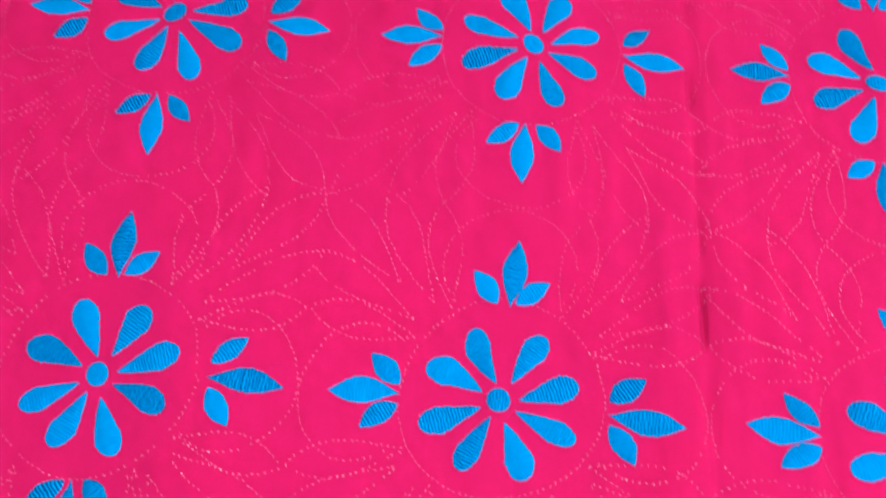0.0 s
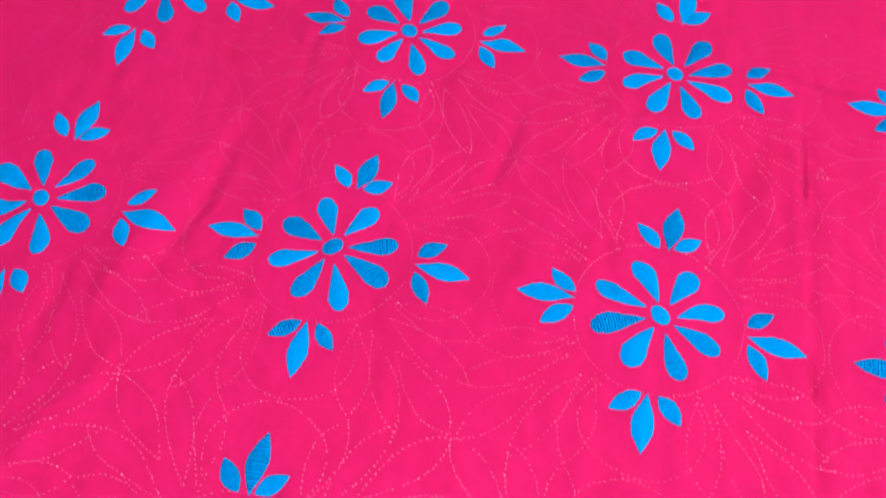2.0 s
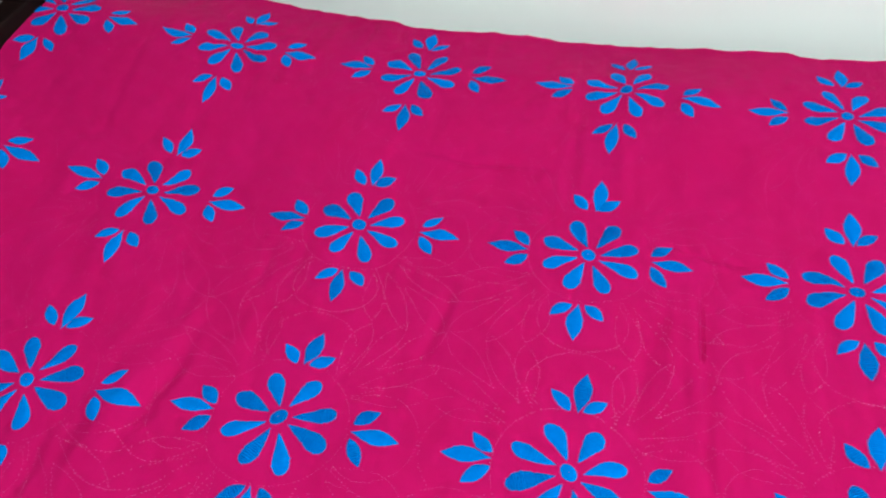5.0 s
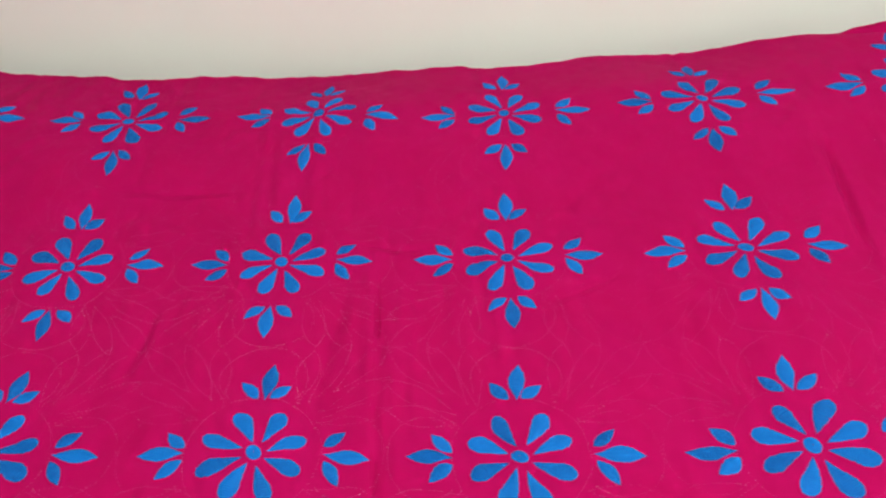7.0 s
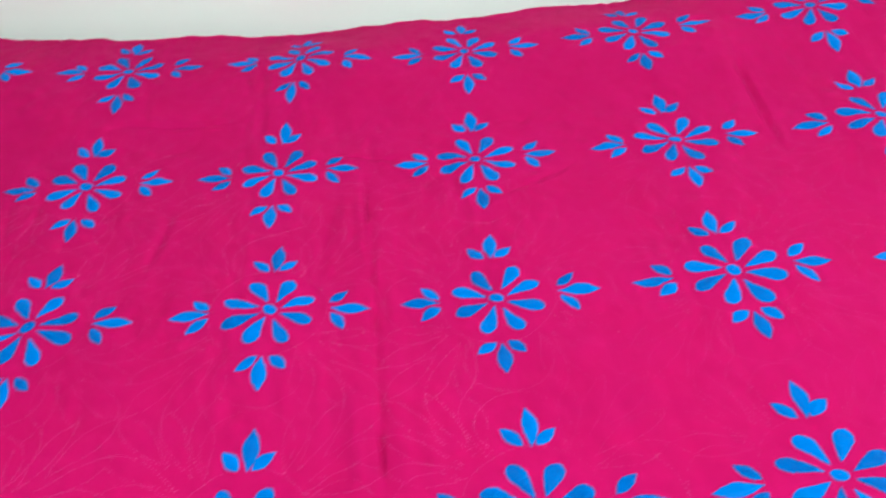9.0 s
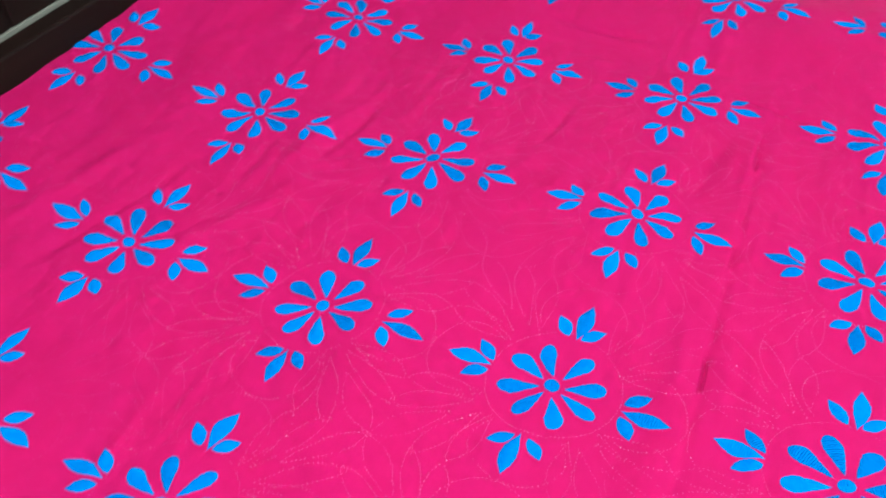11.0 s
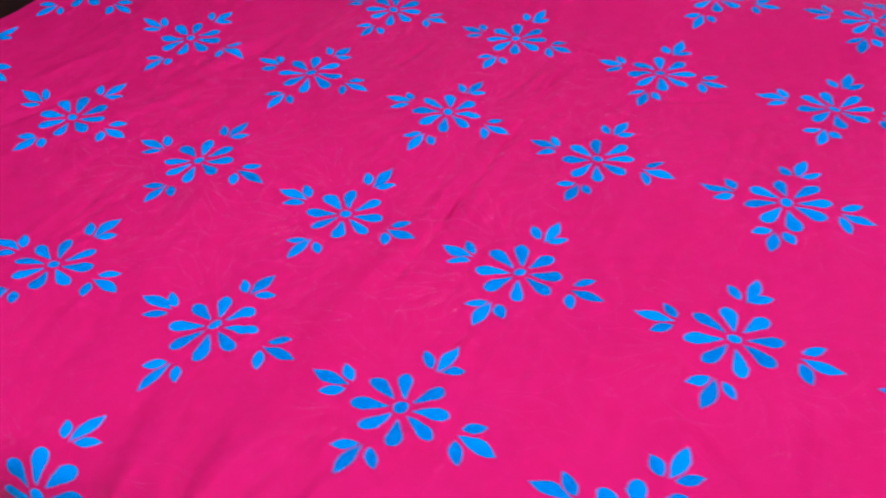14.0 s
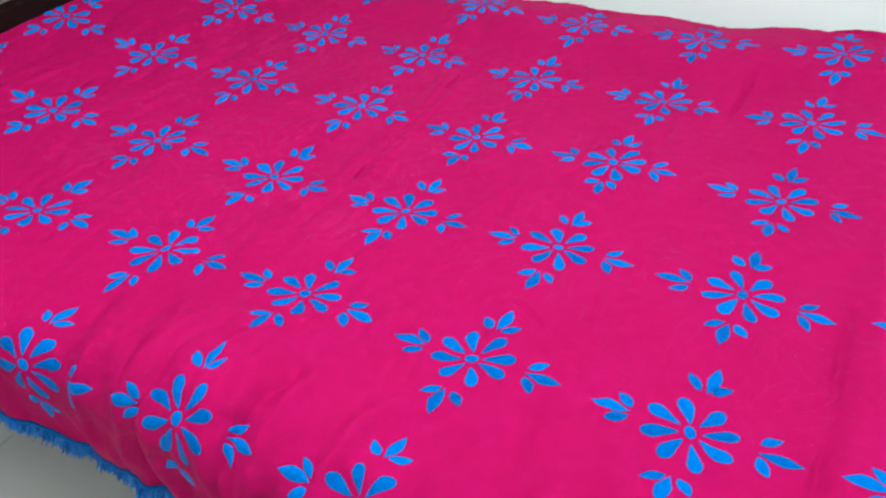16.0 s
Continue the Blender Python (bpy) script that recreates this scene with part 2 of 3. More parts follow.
# Creases: start, end, width, height; a negative height is a valley. First those along the seam, then over the top, then at the front.
SEAM_CREASES = [
    (0.105, 0.95, 0.145, -0.25, 0.026, 0.0042), (0.130, 0.62, 0.166, -0.16, 0.0060, -0.0020), (0.152, 0.62, 0.176, 0.02, 0.012, 0.0032),
    (0.149, 0.20, 0.158, -0.01, 0.0022, -0.0062), (0.127, 0.59, 0.139, 0.34, 0.0026, -0.0052), (0.140, 0.34, 0.149, 0.19, 0.0026, -0.0045),
    (0.06, 0.640, 0.21, 0.618, 0.006, -0.0050), (0.125, 0.755, 0.168, 0.712, 0.006, -0.0050), (0.08, 0.54, 0.07, 0.34, 0.012, -0.0042)]
TOP_CREASES = [
    (0.76, 1.065, 1.08, 0.985, 0.012, -0.0120), (0.752, 0.80, 0.742, 0.53, 0.006, -0.0075), (0.725, 0.90, 0.715, 0.60, 0.024, 0.0070),
    (0.557, -0.13, 0.700, -0.212, 0.006, -0.0060), (0.746, -0.26, 0.715, -0.02, 0.011, 0.0055), (0.745, -0.47, 0.700, -0.29, 0.010, -0.0065),
    (-0.70, 0.20, -0.78, -0.12, 0.016, 0.0045), (-0.62, 0.17, -0.70, -0.16, 0.010, -0.0035), (-0.543, 0.27, -0.540, 0.11, 0.009, -0.0050),
    (-0.438, 0.46, -0.468, 0.20, 0.011, -0.0050), (-0.470, 0.44, -0.505, 0.16, 0.016, 0.0048), (-0.44, 0.20, -0.58, -0.10, 0.018, 0.0040),
    (-0.158, 0.54, -0.172, 0.40, 0.007, -0.0060), (-0.150, 0.42, -0.140, 0.30, 0.010, -0.0040), (-0.31, 0.757, -0.05, 0.750, 0.008, -0.0040),
    (0.31, 0.495, 0.46, 0.567, 0.007, -0.0040)]
FRONT_CREASES = [
    (1.048, -0.36, 1.055, -0.19, 0.008, -0.0100), (1.054, -0.21, 1.036, 0.06, 0.009, -0.0085),
    (0.45, -0.38, 0.40, -0.78, 0.016, 0.0110), (0.20, -0.43, 0.14, -0.78, 0.014, 0.0070), (0.41, -0.40, 0.36, -0.78, 0.010, -0.0100),
    (0.08, -0.46, 0.06, -0.78, 0.014, 0.0090), (0.54, -0.38, 0.50, -0.78, 0.016, 0.0140), (0.08, -0.462, 0.50, -0.480, 0.020, 0.0060),
    (-0.12, -0.46, -0.14, -0.78, 0.018, 0.0100), (-0.28, -0.44, -0.30, -0.78, 0.016, 0.0110), (0.235, -0.40, 0.20, -0.78, 0.010, -0.0090)]


def wrinkles(u, v):
    h = 0.0045 * lattice_noise(u * 6 + 3.1, v * 1.8 + 9)
    h = h + 0.0032 * lattice_noise(u * 13 + v * 5 + 40, v * 3.2 - u * 2 + 77)
    h = h + 0.0014 * lattice_noise(u * 22 + v * 11 + 11, v * 5 - u * 4 + 19) * ramp(-u, -0.2, 0.5)
    h = h + 0.0013 * lattice_noise(u * 75 + v * 6 + 5, v * 11 + 8) * (0.35 + ramp(lattice_noise(u * 5 + 60, v * 4 + 3), -0.2, 0.7))
    h = h + 0.0012 * lattice_noise(u * 60 + 5, v * 45 + 8)
    h = h + 0.0010 * lattice_noise(u * 31 + v * 9, v * 24 - u * 7 + 2) * ramp(lattice_noise(u * 4 + 20, v * 4 + 31), -0.5, 0.5)
    h = h + 0.0085 * lattice_noise(u * 23 + v * 7 + 9, v * 7 + 55) * ramp(-v, 0.34, 0.46) * ramp(u, -0.25, 0.1)
    h = h + 0.0050 * lattice_noise(u * 15 - v * 24, v * 16 + u * 22 + 5) * ramp(-v, 0.22, 0.42) * ramp(u, 0.1, 0.4)
    for a, b, c, d, width, height in SEAM_CREASES + TOP_CREASES + FRONT_CREASES:
        length = math.hypot(c - a, d - b)
        along = ((u - a) * (c - a) + (v - b) * (d - b)) / length
        across = ((u - a) * (d - b) - (v - b) * (c - a)) / length
        sway = min(1.0, width / 0.012)
        across = across + 0.006 * sway * lattice_noise(along * 14 + a * 31, along * 0 + b * 17) + 0.0012 * lattice_noise(along * 60 + a, along * 0 + b)
        fade = ramp(along, -0.02, 0.10) * (1 - ramp(along, length - 0.10, length + 0.02))
        if width < 0.004:
            fade = fade * ramp(lattice_noise(along * 26 + b * 40, along * 0 + a * 9), -0.35, 0.15)
        h = h + height * fade * np.exp(-((across / width) ** 2))
    return h


def bow(a, b, c):
    """One quilted leaf: two bowed lines from a to b, each c wide at its widest."""
    s = np.linspace(0, 1, 60)[:, None]
    a, b = np.array(a), np.array(b)
    across = np.array((a[1] - b[1], b[0] - a[0])) / np.linalg.norm(b - a)
    swell = np.sin(np.pi * s ** 1.35) ** 0.85
    return [a + (b - a) * s + across * c * k * swell for k in (-1, 1)]


def quilt_lines():
    """The running-stitch drawing round one motif, as lines about its centre."""
    lines = []
    turn = np.linspace(0, 2 * np.pi, 120)
    lines.append(0.0757 * np.stack([np.cos(turn), np.sin(turn)], 1))
    arc = np.linspace(-2.30, 2.30, 90)
    fan = [(0, 0.040, 0.092, 0.0130), (17, 0.010, 0.098, 0.0115), (-17, 0.010, 0.098, 0.0115), (34, 0.0, 0.084, 0.0135), (-34, 0.0, 0.084, 0.0135)]
    for k in range(4):
        a = math.radians(90 * k)
        c, s = math.cos(a), math.sin(a)
        lobe = np.stack([0.1035 + 0.0455 * np.cos(arc), 0.0520 * np.sin(arc)], 1)
        lines.append(lobe @ np.array([[c, s], [-s, c]]))
        d = math.radians(90 * k + 45)
        for turn_by, start, length, swell in fan:
            e = d + math.radians(turn_by)
            f = d + math.radians(turn_by) * 0.35
            root = np.array((math.cos(f), math.sin(f))) * (0.0790 + start)
            lines += bow(root, root + length * np.array((math.cos(e), math.sin(e))), swell)
    return lines


def resampled(line, step):
    gaps = np.r_[0, np.cumsum(np.linalg.norm(np.diff(line, axis=0), axis=1))]
    at = np.arange(0.5 * step, gaps[-1], step)
    return np.stack([np.interp(at, gaps, line[:, n]) for n in (0, 1)], 1)


QUILT = quilt_lines()
CELL = 128
furrow = np.zeros((CELL, CELL))
for line in QUILT:
    p = np.floor((resampled(line, 0.0008) / PITCH + 0.5) * CELL).astype(int) % CELL
    furrow[p[:, 1], p[:, 0]] = 1
f = np.fft.fftfreq(CELL)
spread = np.exp(-2 * (np.pi * 1.7) ** 2 * (f[:, None] ** 2 + f[None, :] ** 2))
furrow = np.fft.ifft2(np.fft.fft2(furrow) * spread).real
furrow = furrow / furrow.max()


def quilting(u, v):
    """How deep the running stitches pull the cloth in, from 0 to 1."""
    x, y = (u / PITCH + 0.5) * CELL - 0.5, (v / PITCH + 0.5) * CELL - 0.5
    i, j = np.floor(x).astype(int), np.floor(y).astype(int)
    fx, fy = x - i, y - j
    g = lambda a, b: furrow[b % CELL, a % CELL]
    return (g(i, j) * (1 - fx) + g(i + 1, j) * fx) * (1 - fy) + (g(i, j + 1) * (1 - fx) + g(i + 1, j + 1) * fx) * fy


FOLD_AT, FOLD_LEAN, FOLD_ROUND = -0.4839, 0.0407, 0.0802
HEM_AT = -0.7561


def draped(u, v, lift=0.0):
    """Cloth place to world place; lift is the height over the cloth."""
    fold = FOLD_AT - FOLD_LEAN * ramp(-u, -0.03, 0.28)
    s = np.maximum(fold - v, 0.0)
    radius = FOLD_ROUND + 0.015 * ramp(u, 0.02, 0.34) + 0.008 * lattice_noise(u * 5 + 2, u * 0 + 4)
    most = radians(95)
    bend = np.minimum(s / radius, most)
    rest = s - bend * radius
    y = np.where(v < fold, fold - radius * np.sin(bend) - rest * math.cos(most), v)
    z = bed_height(u, v) - radius * (1 - np.cos(bend)) - rest * math.sin(most)
    wave = 0.010 * lattice_noise(u * 7.5 + 1.3, u * 0 + 0.5) + 0.006 * lattice_noise(u * 17 + v * 5, v * 2 + 6)
    h = wrinkles(u, v) - 0.0005 * quilting(*drift_back(u, v)) + wave * ramp(s, 0.06, 0.32) + lift
    return np.stack([u, y - h * np.sin(bend), z + h * np.cos(bend)], -1)


def drift_back(u, v):
    """Cloth place to grid place, near enough."""
    a, b = drift(u, v)
    return 2 * u - a, 2 * v - b


def wall_hem(u):
    """Where the cloth ends along the wall."""
    return along_bed(u, HEM) + 0.004 * lattice_noise(u * 9 + 3, u * 0 + 5) + 0.0020 * lattice_noise(u * 34, u * 0 + 2)


# ---------------------------------------------------------------- room
def room():
    x0, x1, y0, y1, top = -2.2, 3.2, -3.2, 1.15, 2.8
    base = block("floor", (x0 - 0.15, y0 - 0.15, -0.12), (x1 + 0.15, y1 + 0.15, -0.006), GROUT)
    tagged(base, "pale glossy ceramic floor tiles with thin grey joints", "floor", kind="structure")
    north = block("wall_north", (x0 - 0.15, y1, -0.006), (x1 + 0.15, y1 + 0.15, top), WALL)
    tagged(north, "plain cream painted plaster wall beside the bed", "wall", kind="structure")
    south = block("wall_south", (x0 - 0.15, y0 - 0.15, -0.006), (x1 + 0.15, y0, top), WALL)
    tagged(south, "plain cream painted plaster wall behind the viewer", "wall", kind="structure")
    west = block("wall_west", (x0 - 0.15, y0, -0.006), (x0, y1, top), WALL)
    tagged(west, "plain cream painted plaster wall behind the headboard", "wall", kind="structure")
    bm = bmesh.new()
    a, b, low, high = -0.60, 0.70, 0.95, 2.1
    for lo, hi in (((x1, y0, -0.006), (x1 + 0.15, a, top)), ((x1, b, -0.006), (x1 + 0.15, y1, top)),
                   ((x1, a, -0.006), (x1 + 0.15, b, low)), ((x1, a, high), (x1 + 0.15, b, top))):
        box(bm, lo, hi)
    tagged(part("wall_east", bm, WALL), "cream painted plaster wall with an added window opening", "wall", kind="structure")
    lid = block("ceiling", (x0 - 0.15, y0 - 0.15, top), (x1 + 0.15, y1 + 0.15, top + 0.12), CEILING)
    tagged(lid, "plain white painted ceiling", "ceiling", kind="structure")
    # Unseen window, made up to go with the added side light.
    frame_ob = tagged(new("added_window"), "unseen white framed window, added for side daylight", "window", kind="structure")
    frame_ob.location = (x1 + 0.06, 0, 0)
    for lo, hi in (((-0.03, a, low), (0.03, b, low + 0.05)), ((-0.03, a, high - 0.05), (0.03, b, high)),
                   ((-0.03, a, low + 0.05), (0.03, a + 0.05, high - 0.05)), ((-0.03, b - 0.05, low + 0.05), (0.03, b, high - 0.05))):
        block("added_window_frame", lo, hi, LAMP_WHITE, frame_ob, 0.004)
    return base


def ceiling_lamp():
    lamp = tagged(new("ceiling_lamp"), "white ceiling batten lamp with a long frosted tube cover", "lamp")
    lamp.location = (0.42, -0.50, 2.8)
    block("housing", (-0.62, -0.05, -0.05), (0.62, 0.05, 0.0), LAMP_WHITE, lamp, 0.006)
    block("diffuser", (-0.60, -0.04, -0.095), (0.60, 0.04, -0.052), LAMP_GLOW, lamp, 0.015)


# ---------------------------------------------------------------- bed
def bed():
    frame_ob = tagged(new("bed"), "dark polished wooden bed with a panelled headboard beside a cream wall", "bed")
    frame_ob.location = (0, 0, 0)
    block("side_rail", (-1.0, -0.45, 0.16), (1.66, -0.42, 0.30), WOOD, frame_ob, 0.004)
    block("side_rail", (-1.0, 1.07, 0.16), (1.66, 1.10, 0.30), WOOD, frame_ob, 0.004)
    block("foot_rail", (1.66, -0.45, 0.10), (1.70, 1.10, 0.34), WOOD, frame_ob, 0.004)
    block("platform", (-1.0, -0.42, 0.24), (1.66, 1.08, 0.26), WOOD, frame_ob)
    for y in (-0.44, 1.04):
        block("leg", (1.62, y, 0.0), (1.69, y + 0.06, 0.16), WOOD, frame_ob, 0.004)
    head = block("headboard", (-1.085, -0.52, 0.20), (-1.042, 0.955, 1.02), WOOD, frame_ob, 0.004, "dark polished wooden headboard")
    for name, low, high, mat, words in (("ledge", (-1.031, -0.52, 0.30), (-0.985, 0.96, 0.572), WOOD, ""),
                                        ("ledge_edging", (-1.0405, -0.52, 0.30), (-1.0315, 0.96, 0.578), TRIM, "pale edging strip behind the ledge")):
        bm = box(bmesh.new(), low, high, 0.002 if words else 0.005)
        for v in bm.verts:
            v.co.z += 0.075 * max(v.co.y, 0) if v.co.z > 0.5 else 0
        part(name, bm, mat, head, words)
    for n in range(12):
        y = -0.50 + n * 0.121
        block("board", (-1.044, y, 0.57), (-1.036, y + 0.112, 0.95), WOOD, head, 0.003)
    block("top_rail", (-1.095, -0.54, 1.02), (-1.030, 0.955, 1.08), WOOD, head, 0.012)
    for y, wide in ((-0.60, 0.08), (0.87, 0.09)):
        bm = box(bmesh.new(), (-1.11, y, 0.0), (-0.985, y + wide, 1.14), 0.012, 3)
        part("post", bm, WOOD, head)
    pivot = Vector((-1.003, 0, 0))
    head.matrix_basis = Matrix.Translation(pivot) @ pose(0, 0, 0, 0, 0, -4.2) @ Matrix.Translation(-pivot)


def mattress():
    us, vs = np.linspace(-0.995, 1.62, 90), np.linspace(-0.47, 1.065, 60)
    u, v = np.meshgrid(us, vs, indexing="ij")
    edge = np.minimum.reduce([v + 0.47, 1.065 - v, u + 0.995, 1.62 - u])
    z = bed_height(u, v) - 0.028 - 0.09 * (1 - ramp(edge, 0.0, 0.10)) ** 2
    n, m = u.shape
    top = np.stack([u, v, z], -1).reshape(-1, 3)
    low = top.copy()
    low[:, 2] = 0.26
    index = np.arange(n * m).reshape(n, m)
    quads = np.stack([index[:-1, :-1], index[1:, :-1], index[1:, 1:], index[:-1, 1:]], -1).reshape(-1, 4)
    rim = np.r_[index[:-1, 0], index[-1, :-1], index[:0:-1, -1], index[0, :0:-1]]
    side = np.stack([rim, rim + n * m, np.roll(rim, -1) + n * m, np.roll(rim, -1)], -1)
    ob = sheet("mattress", np.r_[top, low], np.r_[quads, quads[:, ::-1] + n * m, side], TICKING, uvs=None)
    tagged(ob, "thick sagging mattress in off-white ticking on the bed", "mattress")


# ---------------------------------------------------------------- bedspread
NV = 470
U0, U1 = -1.002, 1.64
COLUMNS = np.concatenate([np.arange(U0, 0.12, 0.0042), np.arange(0.12, 0.185, 0.0010), np.arange(0.185, 0.745, 0.0042),
                          np.arange(0.745, 0.785, 0.0018), np.arange(0.785, 1.02, 0.0042), np.arange(1.02, 1.07, 0.0024),
                          np.arange(1.07, U1, 0.0042), [U1]])
NU = len(COLUMNS) - 1


def cloth_grid():
    us = COLUMNS
    w = np.linspace(0, 1, NV + 1)
    u, w = np.meshgrid(us, w, indexing="ij")
    v = HEM_AT + w * (wall_hem(u) - HEM_AT)
    return u, v, draped(u, v)


GU, GV, GRID = cloth_grid()
across_u, across_v = np.gradient(GRID, axis=0), np.gradient(GRID, axis=1)
NORMAL = np.cross(across_u, across_v)
NORMAL = NORMAL / np.linalg.norm(NORMAL, axis=-1, keepdims=True)


def on_cloth(u, v, lift):
    """Places lift metres over the woven surface, and its normals, for arrays of cloth places."""
    x = np.clip(np.interp(u, COLUMNS, np.arange(NU + 1)), 0, NU - 1e-4)
    y = np.clip((v - HEM_AT) / (wall_hem(u) - HEM_AT) * NV, 0, NV - 1e-4)
    i, j = x.astype(int), y.astype(int)
    fx, fy = (x - i)[..., None], (y - j)[..., None]
    out = []
    for g in (GRID, NORMAL):
        out.append((g[i, j] * (1 - fx) + g[i + 1, j] * fx) * (1 - fy) + (g[i, j + 1] * (1 - fx) + g[i + 1, j + 1] * fx) * fy)
    return out[0] + out[1] * np.asarray(lift)[..., None], out[1]


def cloth_mesh(parent):
    n, m = GU.shape
    top = GRID.reshape(-1, 3)
    index = np.arange(n * m).reshape(n, m)
    quads = np.stack([index[:-1, :-1], index[1:, :-1], index[1:, 1:], index[:-1, 1:]], -1).reshape(-1, 4)
    rim = np.r_[index[:-1, 0], index[-1, :-1], index[:0:-1, -1], index[0, :0:-1]]
    under = top[rim] - 0.005 * NORMAL.reshape(-1, 3)[rim]
    new_rim = len(top) + np.arange(len(rim))
    side = np.stack([rim, new_rim, np.roll(new_rim, -1), np.roll(rim, -1)], -1)
    uvs = np.stack([GU.ravel(), GV.ravel()], -1)
    return sheet("cloth", np.r_[top, under], np.r_[quads, side], COTTON, parent, "bright pink quilted cotton cloth", np.r_[uvs, uvs[rim]])


def hem_roll(parent):
    """The rolled edge along the wall."""
    us = np.linspace(U0, U1, 520)
    core, nrm = on_cloth(us, wall_hem(us) - 0.002, 0 * us - 0.0005)
    turns = np.linspace(0, 2 * np.pi, 7)[:-1]
    wide = 0.0022 + 0.0005 * lattice_noise(us * 60, us * 0)
    ring = [core + (np.stack([0 * us, np.cos(a) + 0 * us, 0 * us], -1) + nrm * math.sin(a)) * wide[:, None] for a in turns]
    verts = np.stack(ring, 1).reshape(-1, 3)
    i = np.arange(len(us) - 1)[:, None] * 6
    k = np.arange(6)[None, :]
    quads = np.stack([i + k, i + (k + 1) % 6, i + 6 + (k + 1) % 6, i + 6 + k], -1).reshape(-1, 4)
    sheet("rolled_hem", verts, quads, COTTON, parent, "", np.stack([verts[:, 0], verts[:, 1]], -1))


def petal_shape(s, kind):
    if kind == "petal":
        return np.where(s < 0.66, (s / 0.66) ** 0.80 * 0.97 + 0.03 * s, np.sqrt(np.clip(1 - ((s - 0.66) / 0.345) ** 2, 0, 1)) ** 0.95)
    if kind == "leaf":
        return np.sin(np.pi * s ** 0.92) ** 0.85
    return np.sin(np.pi * s ** 1.12) ** 1.05


def stitched_patch(root, turn, length, width, kind, rng):
    """One embroidered petal or leaf in motif places: vertices (u, v), lifts, uvs and quads."""
    ns, nt = 21, 5
    s, t = np.meshgrid(np.linspace(0.0, 1.0, ns), np.linspace(-1, 1, nt), indexing="ij")
    half = 0.5 * width * petal_shape(s, kind)
    fray = 1 + 0.035 * rng.standard_normal((ns, 2)) + 0.05 * (np.arange(ns)[:, None] % 2)
    half = half * np.where(t < 0, fray[:, :1], fray[:, 1:])
    curl = 0.05 * rng.uniform(-1, 1) * length * np.sin(np.pi * s)
    a, b = s * length, t * half + curl
    c, d = math.cos(turn), math.sin(turn)
    place = np.stack([root[0] + a * c - b * d, root[1] + a * d + b * c], -1).reshape(-1, 2)
    lift = (0.0003 + 0.0016 * (1 - t * t) * np.clip(np.sin(np.pi * np.clip(s, 0.06, 0.94)), 0, 1) ** 0.5 + 0.00045 * (np.arange(ns)[:, None] % 2) * (1 - t * t)).ravel()
    shift = rng.uniform(0, 50, 2)
    uvs = np.stack([a + shift[0], b + shift[1]], -1).reshape(-1, 2)
    index = np.arange(ns * nt).reshape(ns, nt)
    quads = np.stack([index[:-1, :-1], index[1:, :-1], index[1:, 1:], index[:-1, 1:]], -1).reshape(-1, 4)
    return place, lift, uvs, quads


# The stencil of one motif, in millimetres and degrees: root (u, v), direction, length.
PETAL_STENCIL = [(14.7, 1.9, 22, 46.9), (7.8, 13.3, 61, 44.0), (-2.9, 12.3, 119, 45.6), (-12.5, 5.4, 161, 46.8),
                 (-11.9, -6.5, 203, 46.7), (-4.2, -13.0, 247, 46.0), (6.3, -16.7, 295, 45.9), (12.9, -6.9, 338, 47.8)]
LEAF_STENCIL = [(79.0, 0.0, -5, 52.8), (79.1, 10.0, 39, 31.0), (80.5, -7.8, -57, 34.4),
                (0.2, 71.0, 89, 53.5), (-9.5, 73.0, 132, 32.0), (4.6, 74.0, 37, 30.5),
                (-74.5, -1.0, 180, 53.0), (-75.0, 5.6, 138, 32.0), (-74.5, -9.2, 218, 32.6),
                (-0.6, -75.5, 271, 53.5), (-6.0, -76.5, 218, 31.4), (8.8, -75.5, -45, 30.0)]


# Sprigs that the embroiderer set off the stencil, in millimetres: column, row, side (east, north, west, south).
SPRIG_SHIFT = {
    (1, 0, 0): (1, 8), (2, 0, 0): (-3, 7), (2, 0, 1): (-7, -3), (3, 0, 0): (1, -16), (4, 0, 0): (1, -11),
    (4, 0, 2): (-4, -15), (5, 0, 3): (1, 7), (1, 1, 0): (3, 6), (2, 1, 0): (5, 5), (2, 1, 1): (-4, -6),
    (2, 1, 3): (3, -6), (3, 1, 0): (-9, 3), (3, 1, 1): (-7, 3), (3, 1, 3): (-11, -6), (4, 1, 0): (-8, 3),
    (4, 1, 3): (1, 8), (4, 1, 2): (5, 6), (5, 1, 0): (-8, -1), (1, 2, 0): (9, -1), (2, 2, 1): (8, -5),
    (3, 2, 1): (7, -1), (4, 2, 3): (-6, 6), (5, 2, 0): (-12, -2), (5, 2, 1): (-1, -7), (5, 2, 3): (-1, 13),
    (2, 3, 0): (7, 2), (2, 3, 2): (-10, 8), (3, 3, 3): (-2, -12), (4, 3, 1): (5, 4),
    (6, 3, 1): (-5, -3), (6, 3, 3): (-7, 7), (6, 3, 2): (-5, -7), (3, 4, 0): (7, 3), (3, 4, 1): (8, -5),
    (4, 4, 1): (6, 4), (5, 4, 1): (11, -10), (5, 4, 2): (4, -7), (6, 4, 0): (3, 14), (6, 4, 1): (4, 5)}


